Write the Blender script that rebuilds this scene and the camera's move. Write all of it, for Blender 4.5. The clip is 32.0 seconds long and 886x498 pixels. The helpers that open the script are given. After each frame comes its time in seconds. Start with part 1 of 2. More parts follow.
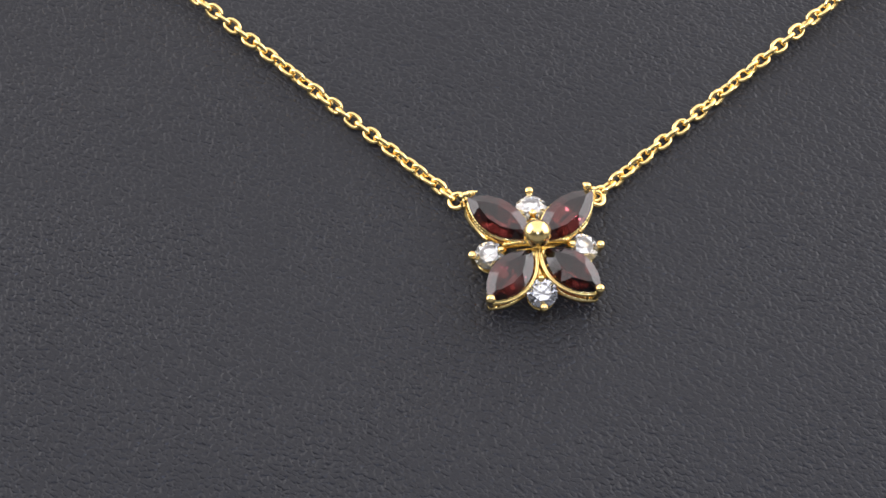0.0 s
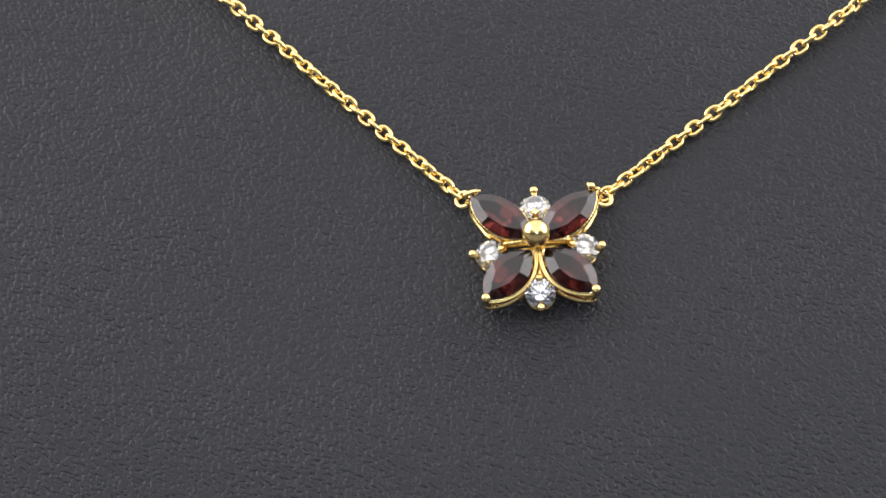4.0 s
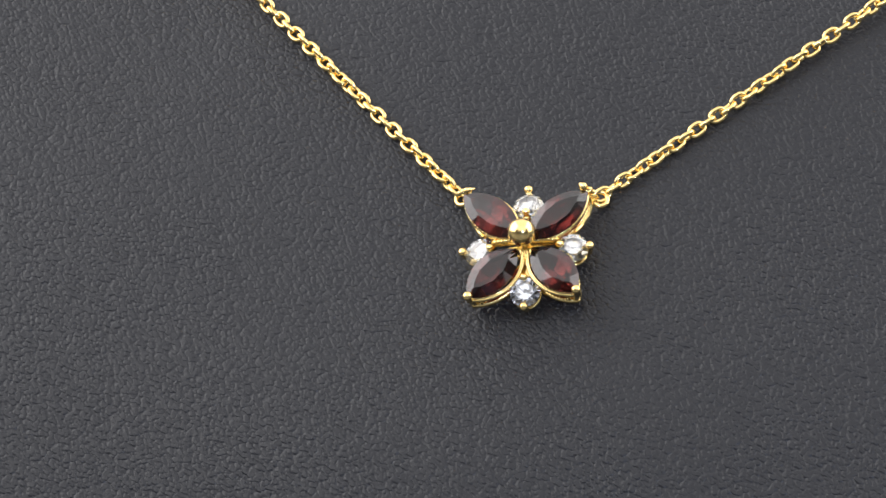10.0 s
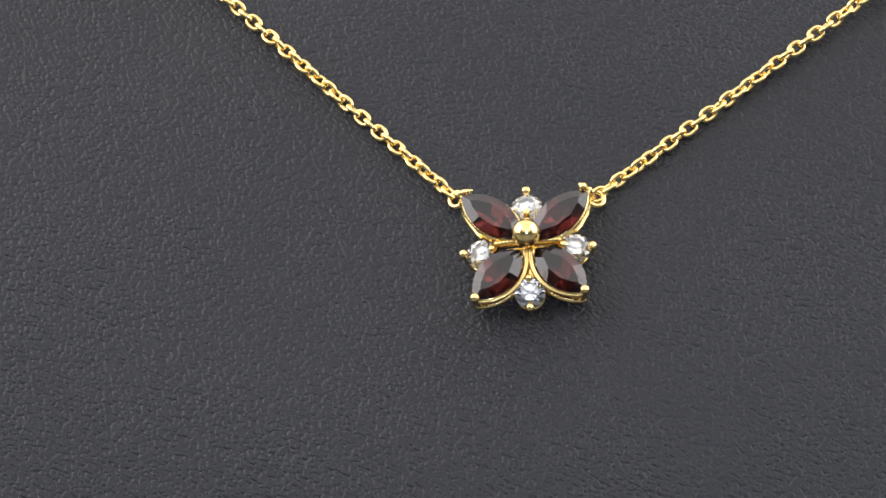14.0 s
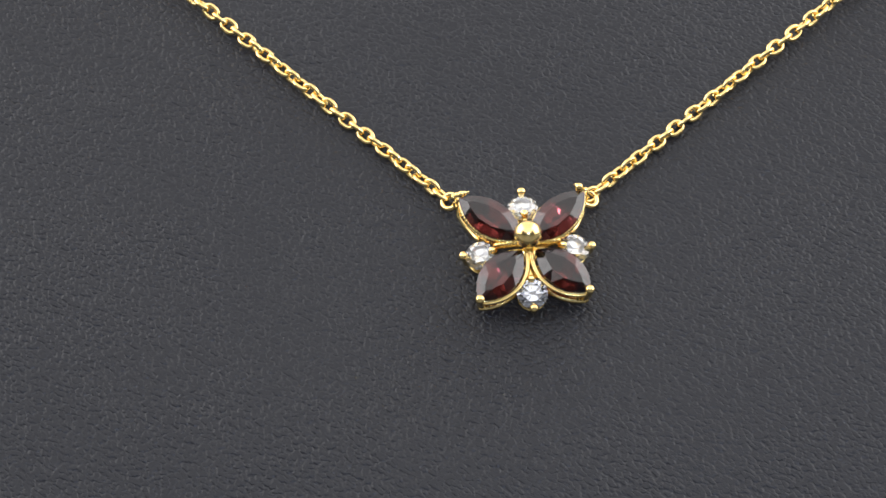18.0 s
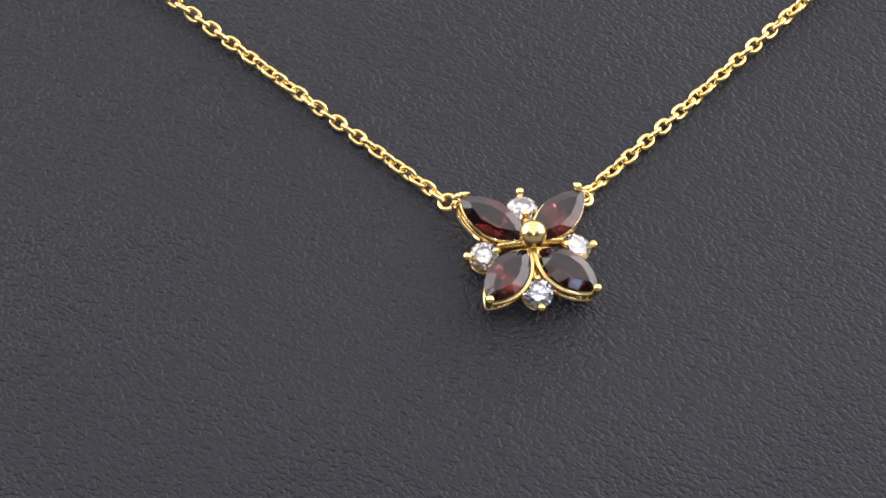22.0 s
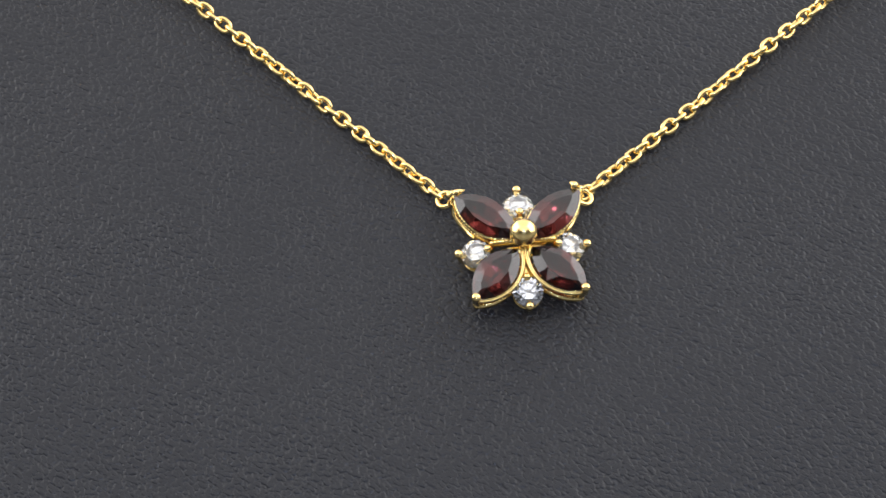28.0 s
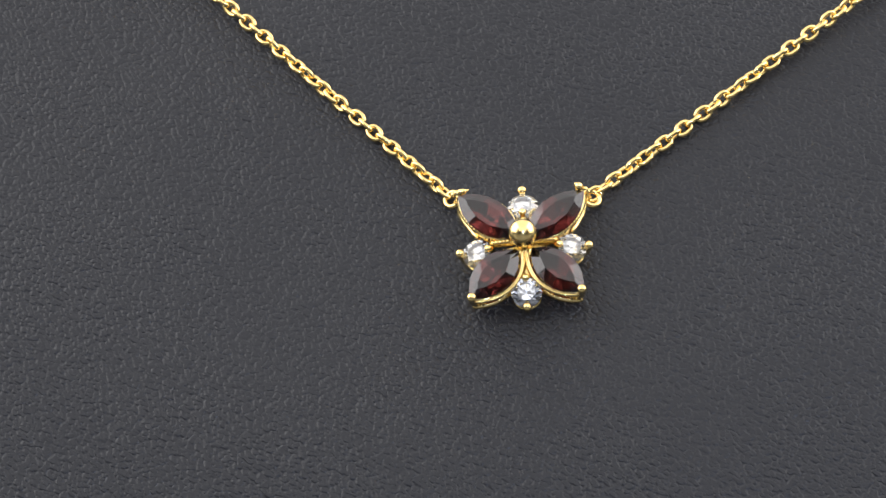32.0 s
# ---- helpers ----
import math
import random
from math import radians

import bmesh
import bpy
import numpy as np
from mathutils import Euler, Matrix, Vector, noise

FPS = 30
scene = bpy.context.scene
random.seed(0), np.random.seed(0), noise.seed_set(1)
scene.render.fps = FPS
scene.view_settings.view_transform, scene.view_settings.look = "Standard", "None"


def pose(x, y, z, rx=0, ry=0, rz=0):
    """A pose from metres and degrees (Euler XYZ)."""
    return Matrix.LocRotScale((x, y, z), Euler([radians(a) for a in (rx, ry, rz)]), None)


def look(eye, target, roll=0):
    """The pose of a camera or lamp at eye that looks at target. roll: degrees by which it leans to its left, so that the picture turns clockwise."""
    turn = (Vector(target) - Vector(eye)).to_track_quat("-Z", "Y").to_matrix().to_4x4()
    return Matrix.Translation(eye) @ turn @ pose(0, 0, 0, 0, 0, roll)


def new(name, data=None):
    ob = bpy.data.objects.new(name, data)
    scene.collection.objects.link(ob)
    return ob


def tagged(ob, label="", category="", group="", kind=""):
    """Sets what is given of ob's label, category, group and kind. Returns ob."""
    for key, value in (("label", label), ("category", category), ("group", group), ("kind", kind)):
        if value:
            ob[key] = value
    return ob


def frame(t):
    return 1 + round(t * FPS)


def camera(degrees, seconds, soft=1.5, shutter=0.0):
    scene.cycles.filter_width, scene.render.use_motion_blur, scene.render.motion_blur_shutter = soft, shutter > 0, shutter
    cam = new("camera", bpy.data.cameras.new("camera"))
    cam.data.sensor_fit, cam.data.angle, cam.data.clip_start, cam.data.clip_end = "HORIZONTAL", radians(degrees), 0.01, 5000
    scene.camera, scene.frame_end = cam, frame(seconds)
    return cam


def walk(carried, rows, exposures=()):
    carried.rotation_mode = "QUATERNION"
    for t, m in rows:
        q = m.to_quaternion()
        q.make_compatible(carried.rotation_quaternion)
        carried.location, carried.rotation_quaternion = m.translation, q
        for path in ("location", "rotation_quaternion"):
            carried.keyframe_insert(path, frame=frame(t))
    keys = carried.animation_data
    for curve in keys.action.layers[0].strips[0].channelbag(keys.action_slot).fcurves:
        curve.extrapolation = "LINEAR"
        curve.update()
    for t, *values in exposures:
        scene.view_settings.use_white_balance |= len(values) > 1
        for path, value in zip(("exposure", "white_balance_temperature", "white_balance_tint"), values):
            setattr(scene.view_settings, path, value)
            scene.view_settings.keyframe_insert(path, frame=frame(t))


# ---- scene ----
# Lengths of the jewellery are given in millimetres and scaled by MM.
MM = 0.001
cam = camera(10.0, 32.0, soft=1.55)
walk(cam, [(t, pose(x * MM, y * MM, z * MM, 83.75, 0, 0)) for t, x, y, z in (
    (0, -0.99, -486.14, 183.50), (1, -1.17, -486.20, 183.49), (1.5, -1.22, -486.24, 183.48), (2, -1.22, -486.23, 183.45), (3, -1.07, -486.12, 183.40),
    (3.5, -1.01, -486.20, 183.39), (5.5, -0.95, -486.52, 183.36), (6.5, -0.67, -486.94, 183.38), (7, -0.53, -487.03, 183.35), (8, -0.35, -487.23, 183.32),
    (9.5, -0.08, -487.72, 183.31), (10, 0.02, -487.68, 183.30), (10.5, -0.00, -487.38, 183.28), (11.5, 0.06, -487.11, 183.23), (12, 0.03, -486.89, 183.25),
    (13, -0.01, -486.73, 183.30), (14.5, -0.16, -486.66, 183.43), (16.5, -0.42, -486.55, 183.50), (17.5, -0.19, -486.45, 183.55), (18, -0.10, -486.42, 183.56),
    (19, -0.02, -486.71, 183.62), (20.5, -0.26, -486.80, 183.67), (21, -0.39, -486.85, 183.69), (22, -0.57, -487.10, 183.73), (23, -0.77, -487.15, 183.73),
    (23.5, -0.65, -487.37, 183.73), (24, -0.59, -487.27, 183.69), (25, -0.43, -487.26, 183.62), (25.5, -0.30, -487.33, 183.61), (27.5, 0.34, -487.38, 183.50),
    (28, 0.32, -487.26, 183.48), (29, 0.44, -487.12, 183.45), (30, 0.42, -486.92, 183.42), (30.5, 0.37, -486.93, 183.41), (32, 0.26, -487.18, 183.42))],
     # the white balance drifts a little towards magenta while the display faces east
     exposures=[(0, 0, 6500, 14), (3, 0, 6500, 12), (6, 0, 6500, 10), (17, 0, 6500, 10), (20, 0, 6500, 12), (23, 0, 6500, 16), (25, 0, 6500, 13), (28, 0, 6500, 10), (32, 0, 6500, 10)])

# Pose of the necklace (origin in the middle of the pendant, z away from the leather) at turn 0.
NECK = pose(0.00824, -0.00043, 0.13006, 56.67, -4.22, -5.61)
# Pose of the leather surface under the pendant at turn 0.
PANEL = pose(0.00008, 0.00317, 0.12933, 54.45, 0, -8.58)


# ---- light ----
world = bpy.data.worlds.new("studio_dark")
scene.world = world
world.use_nodes = True
world.node_tree.nodes["Background"].inputs[0].default_value = (0.9, 0.95, 1.0, 1)
world.node_tree.nodes["Background"].inputs[1].default_value = 0.05


def area_lamp(name, at, target, width, depth, watts, colour):
    data = bpy.data.lights.new(name, "AREA")
    data.shape, data.size, data.size_y, data.energy, data.color = "RECTANGLE", width, depth, watts, colour
    ob = new(name, data)
    ob.matrix_world = look(at, target)
    return ob


WARM = (1.0, 0.985, 0.985)
# the panels of the light tent meet edge to edge
area_lamp("overhead_softbox", (0, 0.05, 0.91), (0, 0.05, 0), 0.93, 1.4, 4.5, WARM)
area_lamp("front_softbox", (0, -0.85, 0.705), (0, -0.44, 0.305), 1.3, 0.573, 3.6, WARM)
area_lamp("side_softbox_west", (-0.74, 0.1, 0.585), (-0.282, 0.1, 0.197), 1.4, 0.85, 13.2, WARM)
area_lamp("side_softbox_east", (0.74, 0.1, 0.585), (0.282, 0.1, 0.197), 1.4, 0.85, 12.8, WARM)
area_lamp("camera_light", (0.053, -0.61, 0.249), (0, 0, 0.13), 0.05, 0.05, 0.9, (0.55, 0.68, 1.0))


# ---- materials ----
def material(name, colour, rough, metal=0.0):
    m = bpy.data.materials.new(name)
    m.use_nodes = True
    nodes, links = m.node_tree.nodes, m.node_tree.links
    b = nodes["Principled BSDF"]
    b.inputs["Base Color"].default_value = (*colour, 1)
    b.inputs["Roughness"].default_value = rough
    b.inputs["Metallic"].default_value = metal
    return m, nodes, links, b


def gold_material(name, smooth, dull):
    m, nodes, links, b = material(name, (0.95, 0.725, 0.305), 0.2, 1.0)
    co = nodes.new("ShaderNodeTexCoord")
    n = nodes.new("ShaderNodeTexNoise")
    n.inputs["Scale"].default_value, n.inputs["Detail"].default_value = 1500, 3
    ramp = nodes.new("ShaderNodeMapRange")
    ramp.inputs[3].default_value, ramp.inputs[4].default_value = smooth, dull
    links.new(co.outputs["Object"], n.inputs["Vector"])
    links.new(n.outputs["Fac"], ramp.inputs[0])
    links.new(ramp.outputs[0], b.inputs["Roughness"])
    bump = nodes.new("ShaderNodeBump")
    bump.inputs["Strength"].default_value, bump.inputs["Distance"].default_value = 0.25, 0.00003
    links.new(n.outputs["Fac"], bump.inputs["Height"])
    links.new(bump.outputs[0], b.inputs["Normal"])
    return m


def gem_material(name, colour, ior, rough=0.0, coat=0.0):
    m, nodes, links, b = material(name, colour, 0.0)
    b.inputs["Transmission Weight"].default_value = 1.0
    b.inputs["IOR"].default_value = ior
    b.inputs["Roughness"].default_value = rough
    b.inputs["Coat Weight"].default_value = coat
    b.inputs["Coat Roughness"].default_value = 0.03
    b.inputs["Coat IOR"].default_value = 1.5
    return m


def leather_material():
    m, nodes, links, b = material("charcoal_leather", (0.026, 0.027, 0.031), 0.44)
    b.inputs["Specular IOR Level"].default_value = 0.34
    co = nodes.new("ShaderNodeTexCoord")

    def noise_node(scale, detail, vector):
        n = nodes.new("ShaderNodeTexNoise")
        n.inputs["Scale"].default_value, n.inputs["Detail"].default_value = scale, detail
        links.new(vector, n.inputs["Vector"])
        return n

    def sums(a, factor, c):
        n = nodes.new("ShaderNodeMath")
        n.operation = "MULTIPLY_ADD"
        links.new(a, n.inputs[0])
        n.inputs[1].default_value = factor
        links.new(c, n.inputs[2])
        return n.outputs[0]

    def remap(value, a0, a1, b0, b1):
        n = nodes.new("ShaderNodeMapRange")
        n.interpolation_type = "SMOOTHSTEP"
        links.new(value, n.inputs[0])
        for k, x in enumerate((a0, a1, b0, b1)):
            n.inputs[k + 1].default_value = x
        return n.outputs[0]

    surface = co.outputs["Object"]
    warp = noise_node(1100, 2, surface)
    shift = nodes.new("ShaderNodeVectorMath")
    shift.operation = "MULTIPLY_ADD"
    shift.inputs[1].default_value = (0.0004, 0.0004, 0.0004)
    links.new(warp.outputs["Color"], shift.inputs[0])
    links.new(surface, shift.inputs[2])
    slant = nodes.new("ShaderNodeMapping")
    slant.vector_type = "TEXTURE"
    # the grain runs slantwise down the hide
    run = (PANEL.to_3x3() @ Matrix.Rotation(-0.6, 3, "Z")).to_euler()
    slant.inputs["Rotation"].default_value = run
    slant.inputs["Scale"].default_value = (1.35, 0.88, 1.0)
    links.new(shift.outputs[0], slant.inputs["Vector"])
    # rounded pebbles parted by creases
    cells = nodes.new("ShaderNodeTexVoronoi")
    cells.feature, cells.inputs["Scale"].default_value = "F1", 2500
    links.new(slant.outputs[0], cells.inputs["Vector"])
    pebble = remap(cells.outputs["Distance"], 0.38, 0.9, 1.0, 0.0)
    lumps = noise_node(1900, 2, slant.outputs[0])
    fine = noise_node(3600, 2, surface)
    # long shallow wrinkles in the hide
    stretch = nodes.new("ShaderNodeMapping")
    stretch.vector_type = "TEXTURE"
    stretch.inputs["Scale"].default_value = (1 / 400, 1 / 1050, 1 / 900)
    stretch.inputs["Rotation"].default_value = run
    links.new(surface, stretch.inputs["Vector"])
    wrinkles = noise_node(1.0, 3, stretch.outputs[0])
    # the creases run deeper in some patches of the hide than in others
    patches = noise_node(70, 2, surface)
    depth = remap(patches.outputs["Fac"], 0.3, 0.7, 0.7, 1.0)
    grain = nodes.new("ShaderNodeMath")
    grain.operation = "MULTIPLY"
    links.new(depth, grain.inputs[1])
    links.new(pebble, grain.inputs[0])
    height = sums(lumps.outputs["Fac"], 0.6, grain.outputs[0])
    height = sums(fine.outputs["Fac"], 0.15, height)
    height = sums(wrinkles.outputs["Fac"], 1.6, height)
    broad = noise_node(45, 4, surface)
    bump = nodes.new("ShaderNodeBump")
    bump.inputs["Distance"].default_value = 0.000102
    links.new(remap(broad.outputs["Fac"], 0.3, 0.7, 0.88, 1.0), bump.inputs["Strength"])
    links.new(height, bump.inputs["Height"])
    links.new(bump.outputs[0], b.inputs["Normal"])
    links.new(remap(lumps.outputs["Fac"], 0.3, 0.7, 0.33, 0.41), b.inputs["Roughness"])
    tone = nodes.new("ShaderNodeMix")
    tone.data_type = "RGBA"
    tone.inputs[6].default_value, tone.inputs[7].default_value = (0.0117, 0.0126, 0.0165, 1), (0.0142, 0.0151, 0.0190, 1)
    links.new(broad.outputs["Fac"], tone.inputs[0])
    links.new(tone.outputs[2], b.inputs["Base Color"])
    return m


def plain_material(name, low, high, scale, rough):
    m, nodes, links, b = material(name, low, rough)
    n = nodes.new("ShaderNodeTexNoise")
    n.inputs["Scale"].default_value, n.inputs["Detail"].default_value = scale, 6
    mix = nodes.new("ShaderNodeMix")
    mix.data_type = "RGBA"
    mix.inputs[6].default_value, mix.inputs[7].default_value = (*low, 1), (*high, 1)
    links.new(n.outputs["Fac"], mix.inputs[0])
    links.new(mix.outputs[2], b.inputs["Base Color"])
    return m


GOLD = gold_material("polished_gold", 0.11, 0.24)
MIRROR_GOLD = gold_material("mirror_gold", 0.17, 0.25)
GARNET = gem_material("red_garnet", (0.088, 0.014, 0.012), 1.72, 0.10, 0.0)
DIAMOND = gem_material("clear_stone", (1.0, 1.0, 1.0), 2.35, 0.085, 0.3)
LAVENDER = gem_material("lavender_stone", (0.84, 0.89, 1.0), 2.35, 0.03)
LEATHER = leather_material()
BOARD = plain_material("black_board", (0.02, 0.02, 0.02), (0.035, 0.035, 0.035), 90, 0.7)
LINT = plain_material("pale_lint", (0.07, 0.07, 0.07), (0.12, 0.12, 0.125), 300, 0.9)
TABLE = plain_material("grey_laminate", (0.09, 0.09, 0.09), (0.12, 0.12, 0.12), 40, 0.5)
WALL = plain_material("grey_paint", (0.3, 0.3, 0.3), (0.34, 0.34, 0.34), 6, 0.85)
# near-black for the unseen south side, so the gold ball mirrors a dark area
REFLECTED_DARK = plain_material("reflected_dark", (0.03, 0.03, 0.03), (0.045, 0.045, 0.045), 60, 0.9)
CEILING = plain_material("white_paint", (0.7, 0.7, 0.7), (0.78, 0.78, 0.78), 6, 0.85)


# ---- shapes ----
def mesh_of(name, verts, faces, mat, smooth=True):
    me = bpy.data.meshes.new(name)
    me.from_pydata([tuple(v) for v in verts], [], [tuple(f) for f in faces])
    me.materials.append(mat)
    if smooth:
        me.polygons.foreach_set("use_smooth", [True] * len(me.polygons))
    me.update()
    return me


def part(name, me, parent, label="", at=None):
    ob = new(name, me)
    ob.parent = parent
    if at is not None:
        ob.matrix_basis = at
    if label:
        ob["label"] = label
    return ob


def thing(name, m, label, category, **tags):
    ob = new(name)
    ob.matrix_world = m
    ob.empty_display_size = 0.01
    return tagged(ob, label, category, **tags)


def weld(pieces):
    """One list of vertices and faces out of several."""
    verts, faces = [], []
    for v, f in pieces:
        faces += [[i + len(verts) for i in face] for face in f]
        verts += [tuple(p) for p in v]
    return verts, faces


def tube(points, radius, closed=False, sides=8, up=(0, 0, 1)):
    """A round wire along points, its ends domed; radius is one number or one per point."""
    pts = [Vector(p) for p in points]
    n = len(pts)
    radii = [radius] * n if isinstance(radius, (int, float)) else list(radius)
    verts, faces = [], []
    for i, p in enumerate(pts):
        ahead = pts[(i + 1) % n] - pts[i - 1] if closed else pts[min(i + 1, n - 1)] - pts[max(i - 1, 0)]
        ahead.normalize()
        side = ahead.cross(Vector(up))
        if side.length < 1e-3:
            side = ahead.cross(Vector((0, 1, 0)))
        side.normalize()
        top = side.cross(ahead)
        for k in range(sides):
            a = 2 * math.pi * k / sides
            verts.append(p + radii[i] * (math.cos(a) * side + math.sin(a) * top))
    for i in range(n if closed else n - 1):
        for k in range(sides):
            j, l = (i + 1) % n, (k + 1) % sides
            faces.append((i * sides + k, i * sides + l, j * sides + l, j * sides + k))
    if not closed:
        faces.append(tuple(range(sides)))
        faces.append(tuple((n - 1) * sides + k for k in reversed(range(sides))))
    return verts, faces


def rings(loops, cap_low=True, cap_high=True):
    """Skin through loops of equal length, from low to high."""
    n = len(loops[0])
    verts = [v for loop in loops for v in loop]
    faces = []
    for i in range(len(loops) - 1):
        for k in range(n):
            l = (k + 1) % n
            faces.append((i * n + k, i * n + l, (i + 1) * n + l, (i + 1) * n + k))
    if cap_low:
        faces.append(tuple(reversed(range(n))))
    if cap_high:
        faces.append(tuple((len(loops) - 1) * n + k for k in range(n)))
    return verts, faces


def ball(centre, radius, across=20, down=12, squash=1.0):
    loops = []
    for i in range(down + 1):
        a = math.pi * (i + 0.02) / (down + 0.04) - math.pi / 2
        loops.append([(centre[0] + radius * math.cos(a) * math.cos(2 * math.pi * k / across),
                       centre[1] + radius * math.cos(a) * math.sin(2 * math.pi * k / across),
                       centre[2] + radius * squash * math.sin(a)) for k in range(across)])
    return rings(loops)


def mm(shape):
    return [(x * MM, y * MM, z * MM) for x, y, z in shape[0]], shape[1]


def box(name, x0, x1, y0, y1, z0, z1, mat, label):
    v = [(x, y, z) for z in (z0, z1) for x, y in ((x0, y0), (x1, y0), (x1, y1), (x0, y1))]
    f = [(3, 2, 1, 0), (4, 5, 6, 7), (0, 1, 5, 4), (1, 2, 6, 5), (2, 3, 7, 6), (3, 0, 4, 7)]
    return tagged(new(name, mesh_of(name, v, f, mat, False)), label, kind="structure")


# ---- the photo booth round the display ----
box("table_top", -1.2, 1.2, -1.6, 1.1, -0.04, 0.0, TABLE, "grey laminate table top under the display")
box("wall_north", -1.2, 1.2, 1.1, 1.14, 0.0, 1.3, WALL, "grey painted booth wall")
# added out of view behind the camera, only to darken the reflections
box("wall_south", -1.2, 1.2, -1.64, -1.6, 0.0, 1.3, REFLECTED_DARK, "unseen black wall added behind the camera to darken reflections")
box("wall_east", 1.2, 1.24, -1.6, 1.1, 0.0, 1.3, WALL, "grey painted booth wall")
box("wall_west", -1.24, -1.2, -1.6, 1.1, 0.0, 1.3, WALL, "grey painted booth wall")
box("ceiling", -1.24, 1.24, -1.64, 1.14, 1.3, 1.34, CEILING, "white painted booth ceiling")


# ---- the leather display ----
def leather_height(u, v):
    """Gentle waves of the padded leather, in metres."""
    w = 0.0004 * noise.noise((u * 22, v * 22, 3.1)) - v * v / (1.2 if v > 0 else 0.58)
    far = max(0.0, math.hypot(u, v) - 0.02)
    return w * min(1.0, far / 0.02)


def display_stand():
    stand = thing("display_stand", pose(0, 0, 0), "charcoal grain leather necklace display leaning back on the table", "jewellery display")
    half, low, high, edge, nu, nv = 0.105, -0.150, 0.115, 0.008, 72, 92
    verts, faces = [], []
    for j in range(nv + 1):
        for i in range(nu + 1):
            u, v = -half + 2 * half * i / nu, low + (high - low) * j / nv
            # shoulders narrow towards the top
            narrow = 1 - 0.28 * max(0.0, (v - 0.05) / 0.065) ** 2
            inset = min(half - abs(u), v - low, high - v)
            drop = 0.0 if inset > edge else edge - math.sqrt(max(0.0, edge ** 2 - (edge - inset) ** 2))
            verts.append((u * narrow, v, leather_height(u, v) - drop))
    for j in range(nv):
        for i in range(nu):
            a = j * (nu + 1) + i
            faces.append((a, a + 1, a + nu + 2, a + nu + 1))
    # underside
    rim = [i for i in range(nu + 1)] + [j * (nu + 1) + nu for j in range(1, nv + 1)] + \
          [nv * (nu + 1) + i for i in range(nu - 1, -1, -1)] + [j * (nu + 1) for j in range(nv - 1, 0, -1)]
    base = len(verts)
    for k in rim:
        verts.append((verts[k][0], verts[k][1], -0.011))
    for k in range(len(rim)):
        l = (k + 1) % len(rim)
        faces.append((rim[l], rim[k], base + k, base + l))
    faces.append(tuple(base + k for k in reversed(range(len(rim)))))
    part("leather_pad", mesh_of("leather_pad", [PANEL @ Vector(v) for v in verts], faces, LEATHER), stand, "charcoal grained leather pad")
    loops = []
    for z, grow in ((-0.0155, -0.001), (-0.015, 0.0), (-0.0115, 0.0), (-0.011, -0.001)):
        loop = []
        for u, v in ((-half, low), (half, low), (half, 0.05), (half * 0.9, 0.09), (half * 0.72, high), (-half * 0.72, high), (-half * 0.9, 0.09), (-half, 0.05)):
            loop.append(PANEL @ Vector((u * (1 + grow * 10), v * (1 + grow * 10) - (0.0055 if v == low else 0), z)))
        loops.append(loop)
    part("backing_board", mesh_of("backing_board", *rings(loops), BOARD, False), stand, "black backing board")
    top, foot = PANEL @ Vector((0, 0.07, -0.016)), Vector((0.02, 0.17, 0.004))
    part("support_leg", mesh_of("support_leg", *tube([top, top.lerp(foot, 0.5), foot], 0.006, sides=12), BOARD), stand, "black support leg")
    return stand


# ---- the necklace ----
def marquise(length, width, count=28):
    """Outline of a marquise, pointed at both ends, along x."""
    a, b = length / 2, width / 2
    r = (a * a + b * b) / (2 * b)
    out = []
    for k in range(count):
        s = k / count
        x = a * math.cos(2 * math.pi * s)
        y = math.sqrt(max(0.0, r * r - x * x)) - (r - b)
        out.append((x, y if s <= 0.5 else -y))
    return out


def garnet_shape():
    """A marquise cut: table, star, kite and girdle facets over a keeled pavilion."""
    n = 10
    verts, faces = [], []
    def ring(count, length, width, z):
        base = len(verts)
        verts.extend((x, y, z) for x, y in marquise(length, width, count))
        return [base + k for k in range(count)]
    table, top = ring(n, 5.3, 2.05, 1.58), ring(2 * n, 7.5, 4.0, 1.08)
    low, pav, keel = ring(2 * n, 7.5, 4.0, 0.96), ring(n, 4.6, 2.1, 0.05), ring(n, 2.6, 0.12, -0.75)
    faces.append(tuple(table))
    faces.append(tuple(reversed(keel)))
    for k in range(n):
        l, a, b, c = (k + 1) % n, 2 * k, 2 * k + 1, (2 * k + 2) % (2 * n)
        faces += [(table[k], top[a], top[b]), (table[k], top[b], table[l]), (table[l], top[b], top[c])]
        faces += [(pav[k], low[b], low[a]), (pav[k], pav[l], low[b]), (pav[l], low[c], low[b])]
        faces.append((keel[k], keel[l], pav[l], pav[k]))
    for k in range(2 * n):
        l = (k + 1) % (2 * n)
        faces.append((top[k], low[k], low[l], top[l]))
    return verts, faces


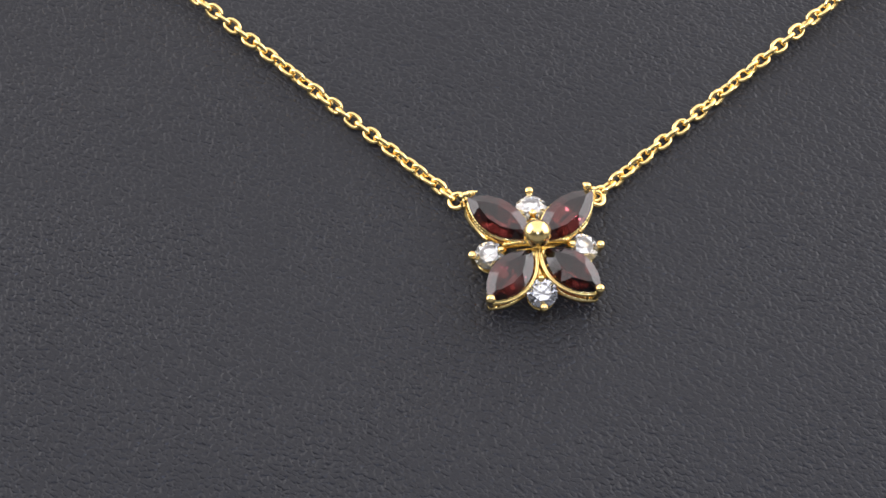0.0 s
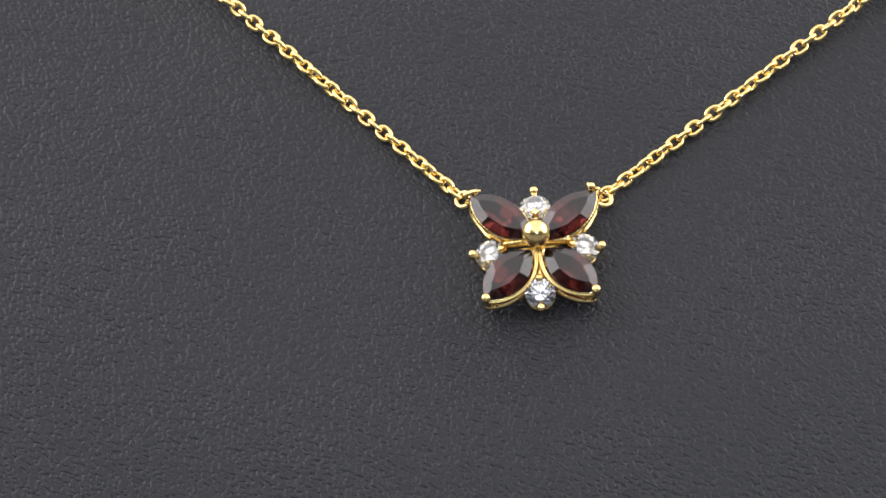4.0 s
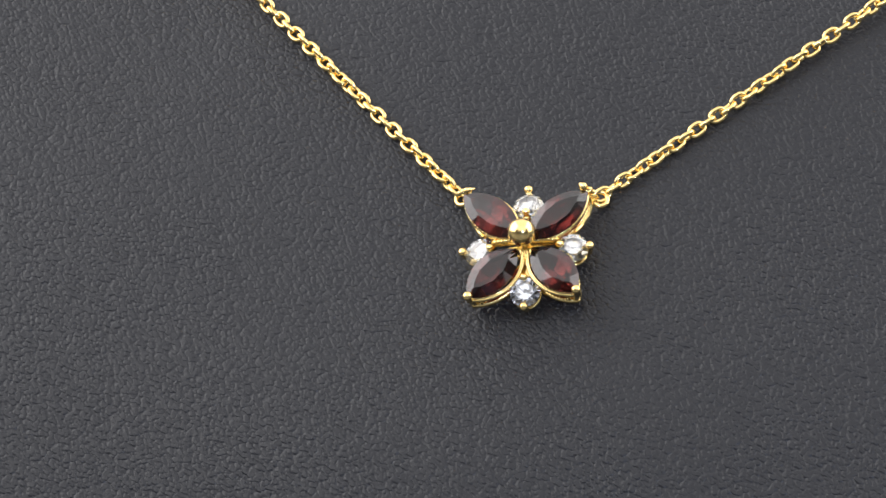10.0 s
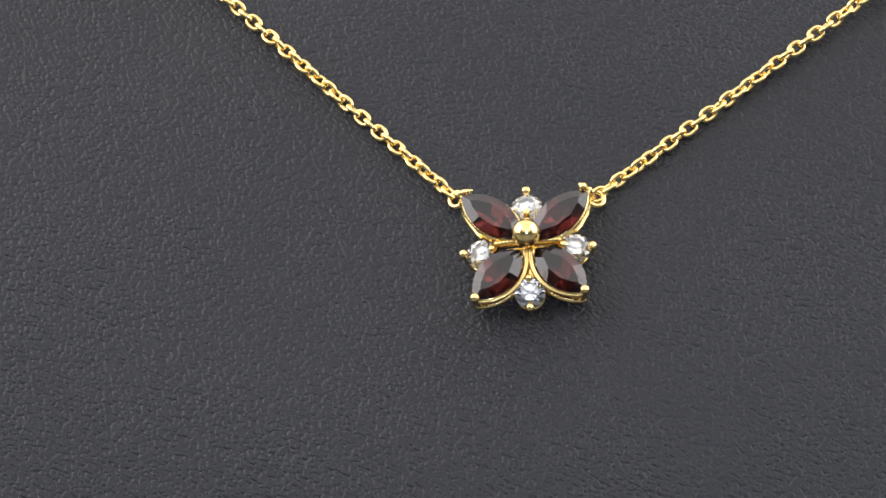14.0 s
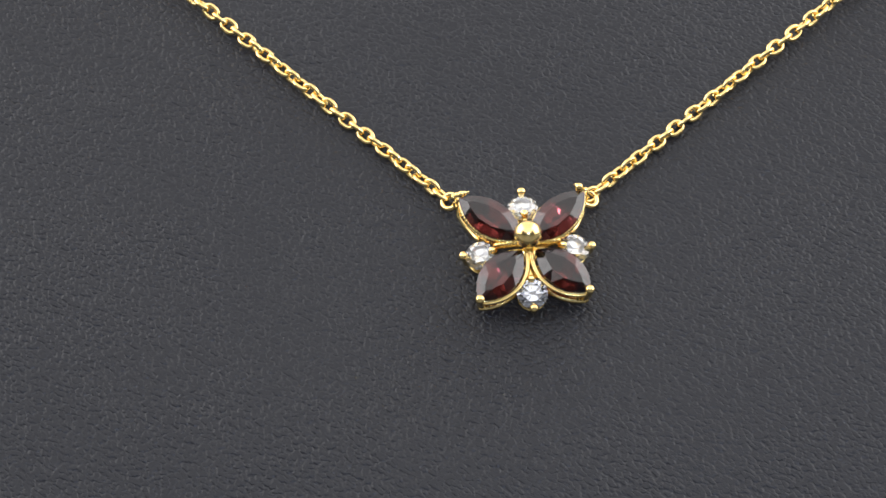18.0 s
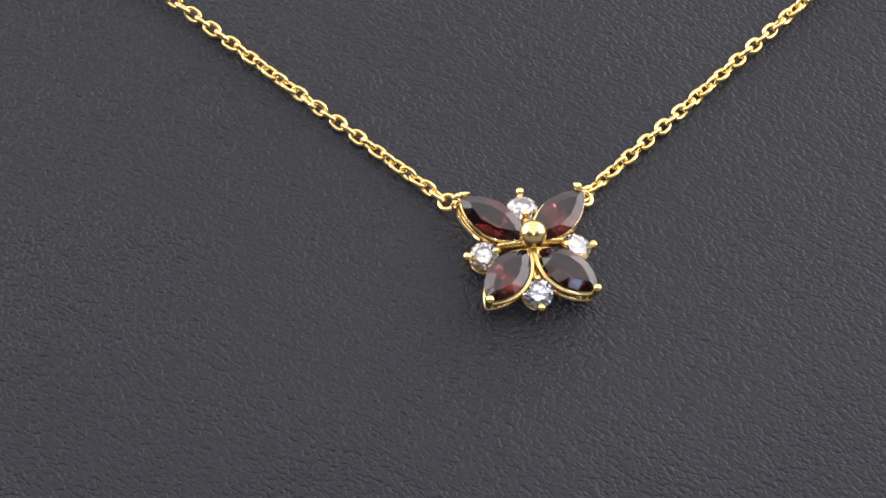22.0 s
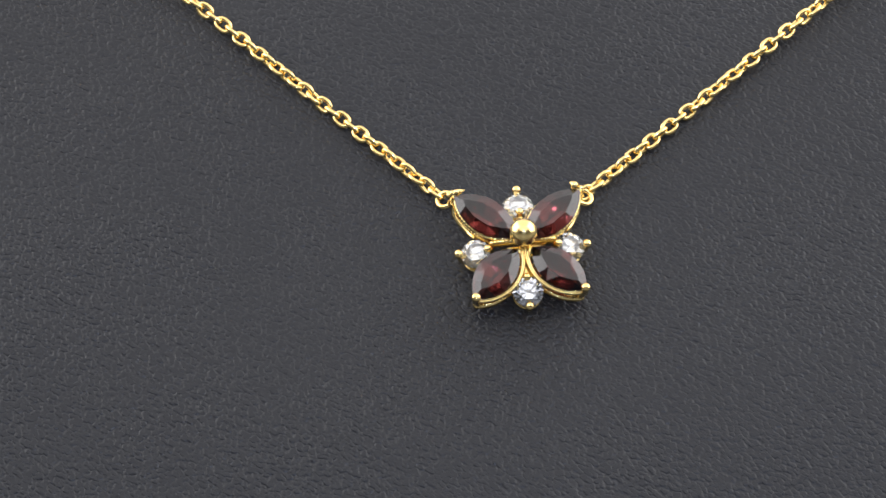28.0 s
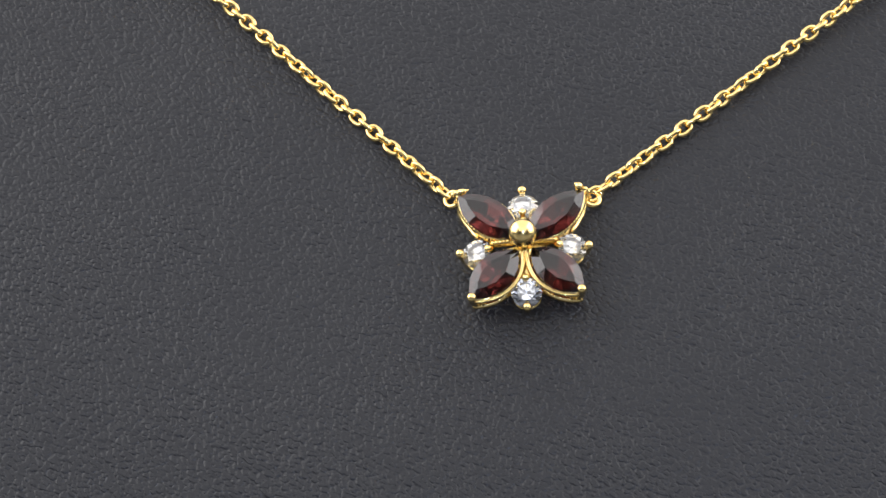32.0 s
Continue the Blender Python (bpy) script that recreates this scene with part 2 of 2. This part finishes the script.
def diamond_shape():
    """A round brilliant: pavilion, girdle, star and kite facets, table."""
    verts, faces = [], []
    def ring(n, r, z, turn):
        base = len(verts)
        verts.extend((r * math.cos(2 * math.pi * (k + turn) / n), r * math.sin(2 * math.pi * (k + turn) / n), z) for k in range(n))
        return [base + k for k in range(n)]
    table, mid = ring(8, 0.92, -0.08, 0.5), ring(8, 1.2, -0.26, 0.0)
    top, low = ring(16, 1.5, -0.52, 0.0), ring(16, 1.5, -0.6, 0.0)
    pav = ring(8, 0.75, -1.25, 0.5)
    verts.append((0, 0, -1.93))
    faces.append(tuple(table))
    for k in range(8):
        l, p = (k + 1) % 8, (k - 1) % 8
        faces.append((table[k], table[p], mid[k]))
        faces.append((table[k], mid[k], top[2 * k + 1], mid[l]))
        faces.append((mid[k], top[2 * k], top[2 * k + 1]))
        faces.append((mid[k], top[2 * k - 1], top[2 * k]))
        faces.append((low[2 * k], pav[k], low[2 * k + 1]))
        faces.append((low[2 * k + 1], pav[k], low[(2 * k + 2) % 16]))
        faces.append((low[2 * k], pav[p], len(verts) - 1, pav[k]))
    for k in range(16):
        l = (k + 1) % 16
        faces.append((top[k], low[k], low[l], top[l]))
    return verts, faces


def link_shape(long, wide, wire, around=22, sides=8):
    a, b, pts = (long - wire) / 2, (wide - wire) / 2, []
    for k in range(around):
        t = 2 * math.pi * k / around
        c, d = math.cos(t), math.sin(t)
        pts.append((math.copysign(a * abs(c) ** 0.88, c), math.copysign(b * abs(d) ** 0.88, d), 0))
    return tube(pts, wire / 2, True, sides)


CHAIN = (-1.683, -0.0008, -0.0407)


def chain_z(x, y):
    return CHAIN[0] + CHAIN[1] * x + CHAIN[2] * y - 0.0004 * y * y


def necklace():
    neck = thing("necklace", NECK, "gold chain necklace with garnet flower pendant lying on leather", "necklace")
    gem = mesh_of("garnet", *mm(garnet_shape()), GARNET, False)
    stone = mesh_of("diamond", *mm(diamond_shape()), DIAMOND, False)
    tinted = mesh_of("tinted_stone", *mm(diamond_shape()), LAVENDER, False)
    milled = lambda r: [r * (1 + 0.06 * math.sin(2 * math.pi * k * 60 / 240)) for k in range(240)]
    # settings of the four garnets: two milled rails joined by struts
    upper = [(x, y, 0.6) for x, y in marquise(7.2, 3.74, 240)]
    lower = [(x, y, -1.1) for x, y in marquise(6.7, 3.15, 240)]
    struts = [tube([(x, y, 0.6), (x * 0.97, y * 0.92, -0.4), (x * 0.96, y * 0.9, -1.35)], 0.2) for x, y in ((2.9, 0.6), (2.9, -0.6), (-2.0, 1.2), (-2.0, -1.2))]
    frame_mesh = mesh_of("garnet_setting", *mm(weld([tube(upper, milled(0.26), True), tube(lower, milled(0.31), True), *struts])), GOLD)
    wall = [[(x * f, y * f, z) for x, y in marquise(7.3, 3.84, 60)] for f, z in ((0.84, -0.1), (0.94, -0.18), (0.98, 0.15), (1.0, 0.45), (0.97, 0.66), (0.9, 0.7), (0.85, 0.5), (0.84, -0.1))]
    wall_mesh = mesh_of("garnet_setting", *mm(weld([rings(wall, False, False), tube([(x, y, 0.42) for x, y in marquise(7.25, 3.78, 240)], milled(0.19), True), tube(lower, milled(0.33), True), *struts])), GOLD)
    bead = weld([ball((0, 0, 1.62), 0.46, 16, 10, 0.85), tube([(-0.95, 0, -1.6), (-0.5, 0, -0.6), (-0.05, 0, 0.6), (-0.04, 0, 1.5)], (0.34, 0.38, 0.36, 0.4), sides=10, up=(0, 1, 0))])
    prong = mesh_of("tip_prong", *mm(bead), GOLD)
    stub = mesh_of("tip_strut", *mm(weld([tube([(-0.25, 0, -1.3), (0.0, 0, -0.4), (0.05, 0, 0.95)], 0.34, sides=10, up=(0, 1, 0)),
                 tube([(0.0, 0, -0.6), (0.6, 0, -0.9), (0.85, 0, -1.4), (0.4, 0, -1.7), (-0.1, 0, -1.3)], 0.2, sides=8, up=(0, 1, 0))])), GOLD)
    for angle, reach, lift, lean, upper_one in ((39.5, 4.1, 0.0, 4, True), (139.5, 4.5, 0.1, -5, True), (226.5, 4.0, 0.12, -4, False), (313.5, 4.0, 0.16, -1.5, False)):
        turn = pose(-0.05 * MM, (0.3 if upper_one else 0.0) * MM, lift * MM, 0, 0, angle) @ pose(reach * MM, 0, 0, lean)
        if upper_one:
            turn = turn @ pose(0, (0.15 if angle < 90 else -0.15) * MM, 0) @ Matrix.Diagonal((1, 0.91, 1, 1))
        setting = part("garnet_setting", frame_mesh if upper_one else wall_mesh, neck, "open gold gallery rails", turn)
        # the lower stones sit towards the outer tips, so that the inner rails show
        seat = pose(0, 0, 0) if upper_one else pose(0.3 * MM, (-0.2 if angle < 270 else 0.15) * MM, 0) @ Matrix.Diagonal((0.91, 0.94, 1, 1))
        part("garnet", gem, setting, "dark red marquise-cut garnet", seat)
        part("tip_strut" if upper_one else "tip_prong", stub if upper_one else prong, setting, "polished gold prong", pose((3.7 if upper_one else 3.75) * MM, 0, 0))
    # beaded claws over the tips of the upper garnets
    leaf = weld([ball((-6.75, 6.02, 0.85), 0.3, 12, 8), ball((-6.4, 6.1, 0.98), 0.34, 12, 8), ball((-6.02, 6.15, 1.06), 0.34, 12, 8),
                 ball((-5.7, 6.2, 1.1), 0.26, 12, 8), tube([(-6.4, 6.1, 0.9), (-5.7, 6.2, 1.12), (-5.2, 6.28, 1.14)], (0.22, 0.2, 0.06), sides=8)])
    part("claw", mesh_of("claw", *mm(leaf), GOLD), neck, "beaded gold claw")
    knob = weld([ball((5.5, 5.92, 1.05), 0.42, 14, 10), ball((5.25, 6.12, 1.1), 0.22, 12, 8), ball((6.1, 5.72, 0.7), 0.3, 12, 8), tube([(5.5, 5.9, 1.0), (6.1, 5.72, 0.65), (6.3, 5.8, 0.0)], 0.22, sides=8)])
    part("claw", mesh_of("claw", *mm(knob), GOLD), neck, "beaded gold claw")
    # settings of the four clear stones
    cup = rings([[(r * math.cos(2 * math.pi * k / 28), r * math.sin(2 * math.pi * k / 28), z) for k in range(28)]
                 for r, z in ((0.6, -1.95), (0.85, -2.05), (1.2, -1.3), (1.5, -0.75), (1.42, -0.68), (1.3, -0.8), (1.0, -1.35), (0.6, -1.95))], False, False)
    hoop = [(1.24 * math.cos(2 * math.pi * k / 32), 1.24 * math.sin(2 * math.pi * k / 32), -1.75) for k in range(32)]
    cup_mesh = mesh_of("stone_setting", *mm(weld([cup, tube(hoop, 0.2, True)])), GOLD)
    outer = weld([ball((1.6, 0, 0.05), 0.44, 16, 10, 0.85), tube([(1.15, 0, -2.1), (1.5, 0, -1.2), (1.62, 0, -0.5), (1.6, 0, 0)], (0.3, 0.36, 0.36, 0.38), sides=10, up=(0, 1, 0))])
    inner = weld([ball((-1.3, 0, 0.2), 0.38, 14, 10, 0.9), tube([(-1.2, 0, -1.8), (-1.55, 0, -0.9), (-1.45, 0, 0.1)], 0.3, sides=10, up=(0, 1, 0))])
    outer_mesh, inner_mesh = mesh_of("outer_prong", *mm(outer), GOLD), mesh_of("inner_prong", *mm(inner), GOLD)
    for angle, reach, lift, tilt in ((0, 4.66, 0.22, 10), (90, 4.82, 0.42, 12), (180, 4.7, 0.22, 10), (270, 4.66, 0.24, 10)):
        turn = pose(-0.1 * MM, 0, 0, 0, 0, angle) @ pose(reach * MM, 0, lift * MM, 0, tilt, 0)
        setting = part("stone_setting", cup_mesh, neck, "gold cup setting", turn)
        if angle == 270:
            part("clear_stone", tinted, setting, "pale lavender round brilliant stone")
        else:
            part("clear_stone", stone, setting, "colourless round brilliant stone")
        part("prong", outer_mesh, setting)
        part("prong", inner_mesh, setting)
    part("centre_bead", mesh_of("centre_bead", *mm(weld([ball((-0.1, 0.55, 2.42), 1.38, 40, 28),
         tube([(0, 0.1, -1.6), (0, 0.3, 0.2), (0, 0.4, 1.5)], (0.9, 0.7, 0.8), sides=16, up=(0, 1, 0))])), MIRROR_GOLD), neck, "polished gold ball")
    # beaded bars of the gallery, from the ball to the inner prongs
    for angle in (0, 90, 180, 270):
        low = 1.1 if angle == 270 else 0.15
        bar = [tube([(0.3, 0, 0.7 - low), (1.6, 0, 0.55 - low), (3.3, 0, 0.35 - low)], (0.4, 0.4, 0.36), sides=10)]
        if angle != 270:
            bar += [ball((1.5 + 0.36 * k, 0, 0.76 - low - 0.05 * k), 0.3, 10, 8) for k in range(5)]
        lift = 0.65 if angle in (0, 180) else 0.15
        part("gallery_bar", mesh_of("gallery_bar", *mm(weld(bar)), GOLD), neck, "", pose(-0.1 * MM, lift * MM, 0, 0, 0, angle))
    # solid web between the settings of the lower garnets
    edge = [(0.3, 0.0), (0.34, -0.7), (0.5, -1.35), (0.8, -1.95), (1.2, -2.5), (1.75, -3.05)]
    outline = [(x, y) for x, y in edge] + [(-x, y) for x, y in reversed(edge)]
    slab = rings([[(x * f, y, z) for x, y in outline] for f, z in ((0.9, -1.2), (1.0, -1.1), (1.0, -0.12), (0.86, 0.0))])
    part("gallery_web", mesh_of("gallery_web", *mm(slab), GOLD, False), neck, "solid gold web", pose(-0.1 * MM, 0, 0))
    # wires under the upper garnets, from their tips to the side settings
    for path in (((-6.4, 5.7, -0.6), (-6.3, 4.9, -1.1), (-5.8, 4.0, -1.3), (-5.1, 2.9, -1.25), (-4.6, 2.0, -1.1)),
                 ((5.8, 5.5, -0.6), (5.85, 4.9, -1.1), (5.6, 4.1, -1.3), (5.0, 3.0, -1.25), (4.4, 2.0, -1.1))):
        part("gallery_wire", mesh_of("gallery_wire", *mm(tube(path, (0.2, 0.28, 0.32, 0.32, 0.28), sides=10)), GOLD), neck)
    # jump rings
    for side, x, y in ((-1, -7.0, 6.95), (1, 6.6, 6.0)):
        hoop = [(0.78 * math.cos(2 * math.pi * k / 24), 0.78 * math.sin(2 * math.pi * k / 24), 0) for k in range(24)]
        part("jump_ring", mesh_of("jump_ring", *mm(tube(hoop, 0.27, True)), GOLD), neck, "", pose(x * MM, y * MM, -1.85 * MM, 0, 20 * side, 0))
    # chain links
    rng = random.Random(11)
    link = mesh_of("link", *mm(link_shape(2.12, 1.58, 0.46)), GOLD)
    # the chain arches up a little where it meets the pendant
    left = lambda x: 0.0007 * x * x - 1.0955 * x - 0.8647 + 0.2 * math.exp((x + 8) / 5)
    right = lambda x: -0.0003 * x * x + 0.7845 * x + 0.8253 + 0.28 * math.exp((8 - x) / 6)
    for side, curve, start, pitch, first, last, twist, lay in ((-1, left, -14.51, 1.25, -8, 68, -6.7, -9.6), (1, right, 15.92, 1.262, -9, 68, 7.6, 17.0)):
        for direction in (1, -1):
            x, i = start, 0
            while first <= i <= last:
                y = curve(x)
                slope = (curve(x + 0.01) - curve(x - 0.01)) / 0.02
                along = Vector((side, side * slope, CHAIN[2] * side * slope)).normalized()
                if direction == 1 or i:
                    flat = along.cross(Vector((0, 0, 1))).normalized()
                    basis = Matrix((along, flat, along.cross(flat))).transposed()
                    m = Matrix.Translation(Vector((x, y, chain_z(x, y))) * MM) @ basis.to_4x4() @ pose(0, 0, 0, 90 * i + twist * i + lay + rng.uniform(-5, 5), rng.uniform(-4, 4), rng.uniform(-4, 4))
                    part("link", link, neck, "", m)
                step = pitch * direction
                x += along.x * step
                i += direction
    return neck


def dust():
    """Flecks of lint on the leather: the larger ones, and a fine scatter."""
    spots = [(-25.0, -15.3, 0.13), (27.4, -6.5, 0.11), (-43.5, 10.7, 0.13), (34.3, 23.8, 0.12), (-29.2, -18.9, 0.1), (-33.7, -11.3, 0.12), (-32.0, -8.9, 0.1), (36.7, -3.4, 0.1)]
    rng = random.Random(5)
    spots += [(rng.uniform(-55, 55), rng.uniform(-38, 34), rng.uniform(0.03, 0.06)) for _ in range(40)]
    shapes = []
    for u, v, r in spots:
        base = leather_height(u * MM, v * MM) / MM + 0.02
        pts = [(u + r * rng.uniform(-1, 1) * 0.5, v + r * (k - 1.5) * 0.7, base + r * 0.4 + 0.3 * r * rng.random()) for k in range(4)]
        shapes.append(tube(pts, [0.35 * r, 0.5 * r, 0.5 * r, 0.3 * r], sides=5))
    ob = new("lint", mesh_of("lint", *mm(weld(shapes)), LINT))
    ob.matrix_world = PANEL
    return tagged(ob, "tiny pale flecks of lint on the leather", "lint", kind="stuff")


stand = display_stand()
neck = necklace()
lint = dust()


def motions():
    """The display turns to and fro about its upright axis, and the necklace goes with it."""
    turn = (
    (0, 10.65), (1, 9.06), (2, 7.30), (3, 5.60), (3.5, 4.88),
    (5.5, 1.41), (6.5, -0.25), (8, -2.82), (9.5, -5.31), (10, -5.58),
    (10.5, -4.71), (11.5, -2.79), (13, -0.05), (14.5, 2.68), (16.5, 6.15),
    (17.5, 8.06), (19, 10.75), (20.5, 13.45), (22, 16.17), (23, 17.90),
    (23.5, 17.16), (25, 14.74), (25.5, 13.84), (27.5, 10.42), (29, 7.78),
    (30.5, 5.22), (32, 2.59))
    walk(stand, [(t, pose(0, 0, 0, 0, 0, a)) for t, a in turn])
    walk(lint, [(t, pose(0, 0, 0, 0, 0, a) @ PANEL) for t, a in turn])
    walk(neck, [(t, pose(0, 0, 0, 0, 0, a) @ NECK) for t, a in turn])


motions()
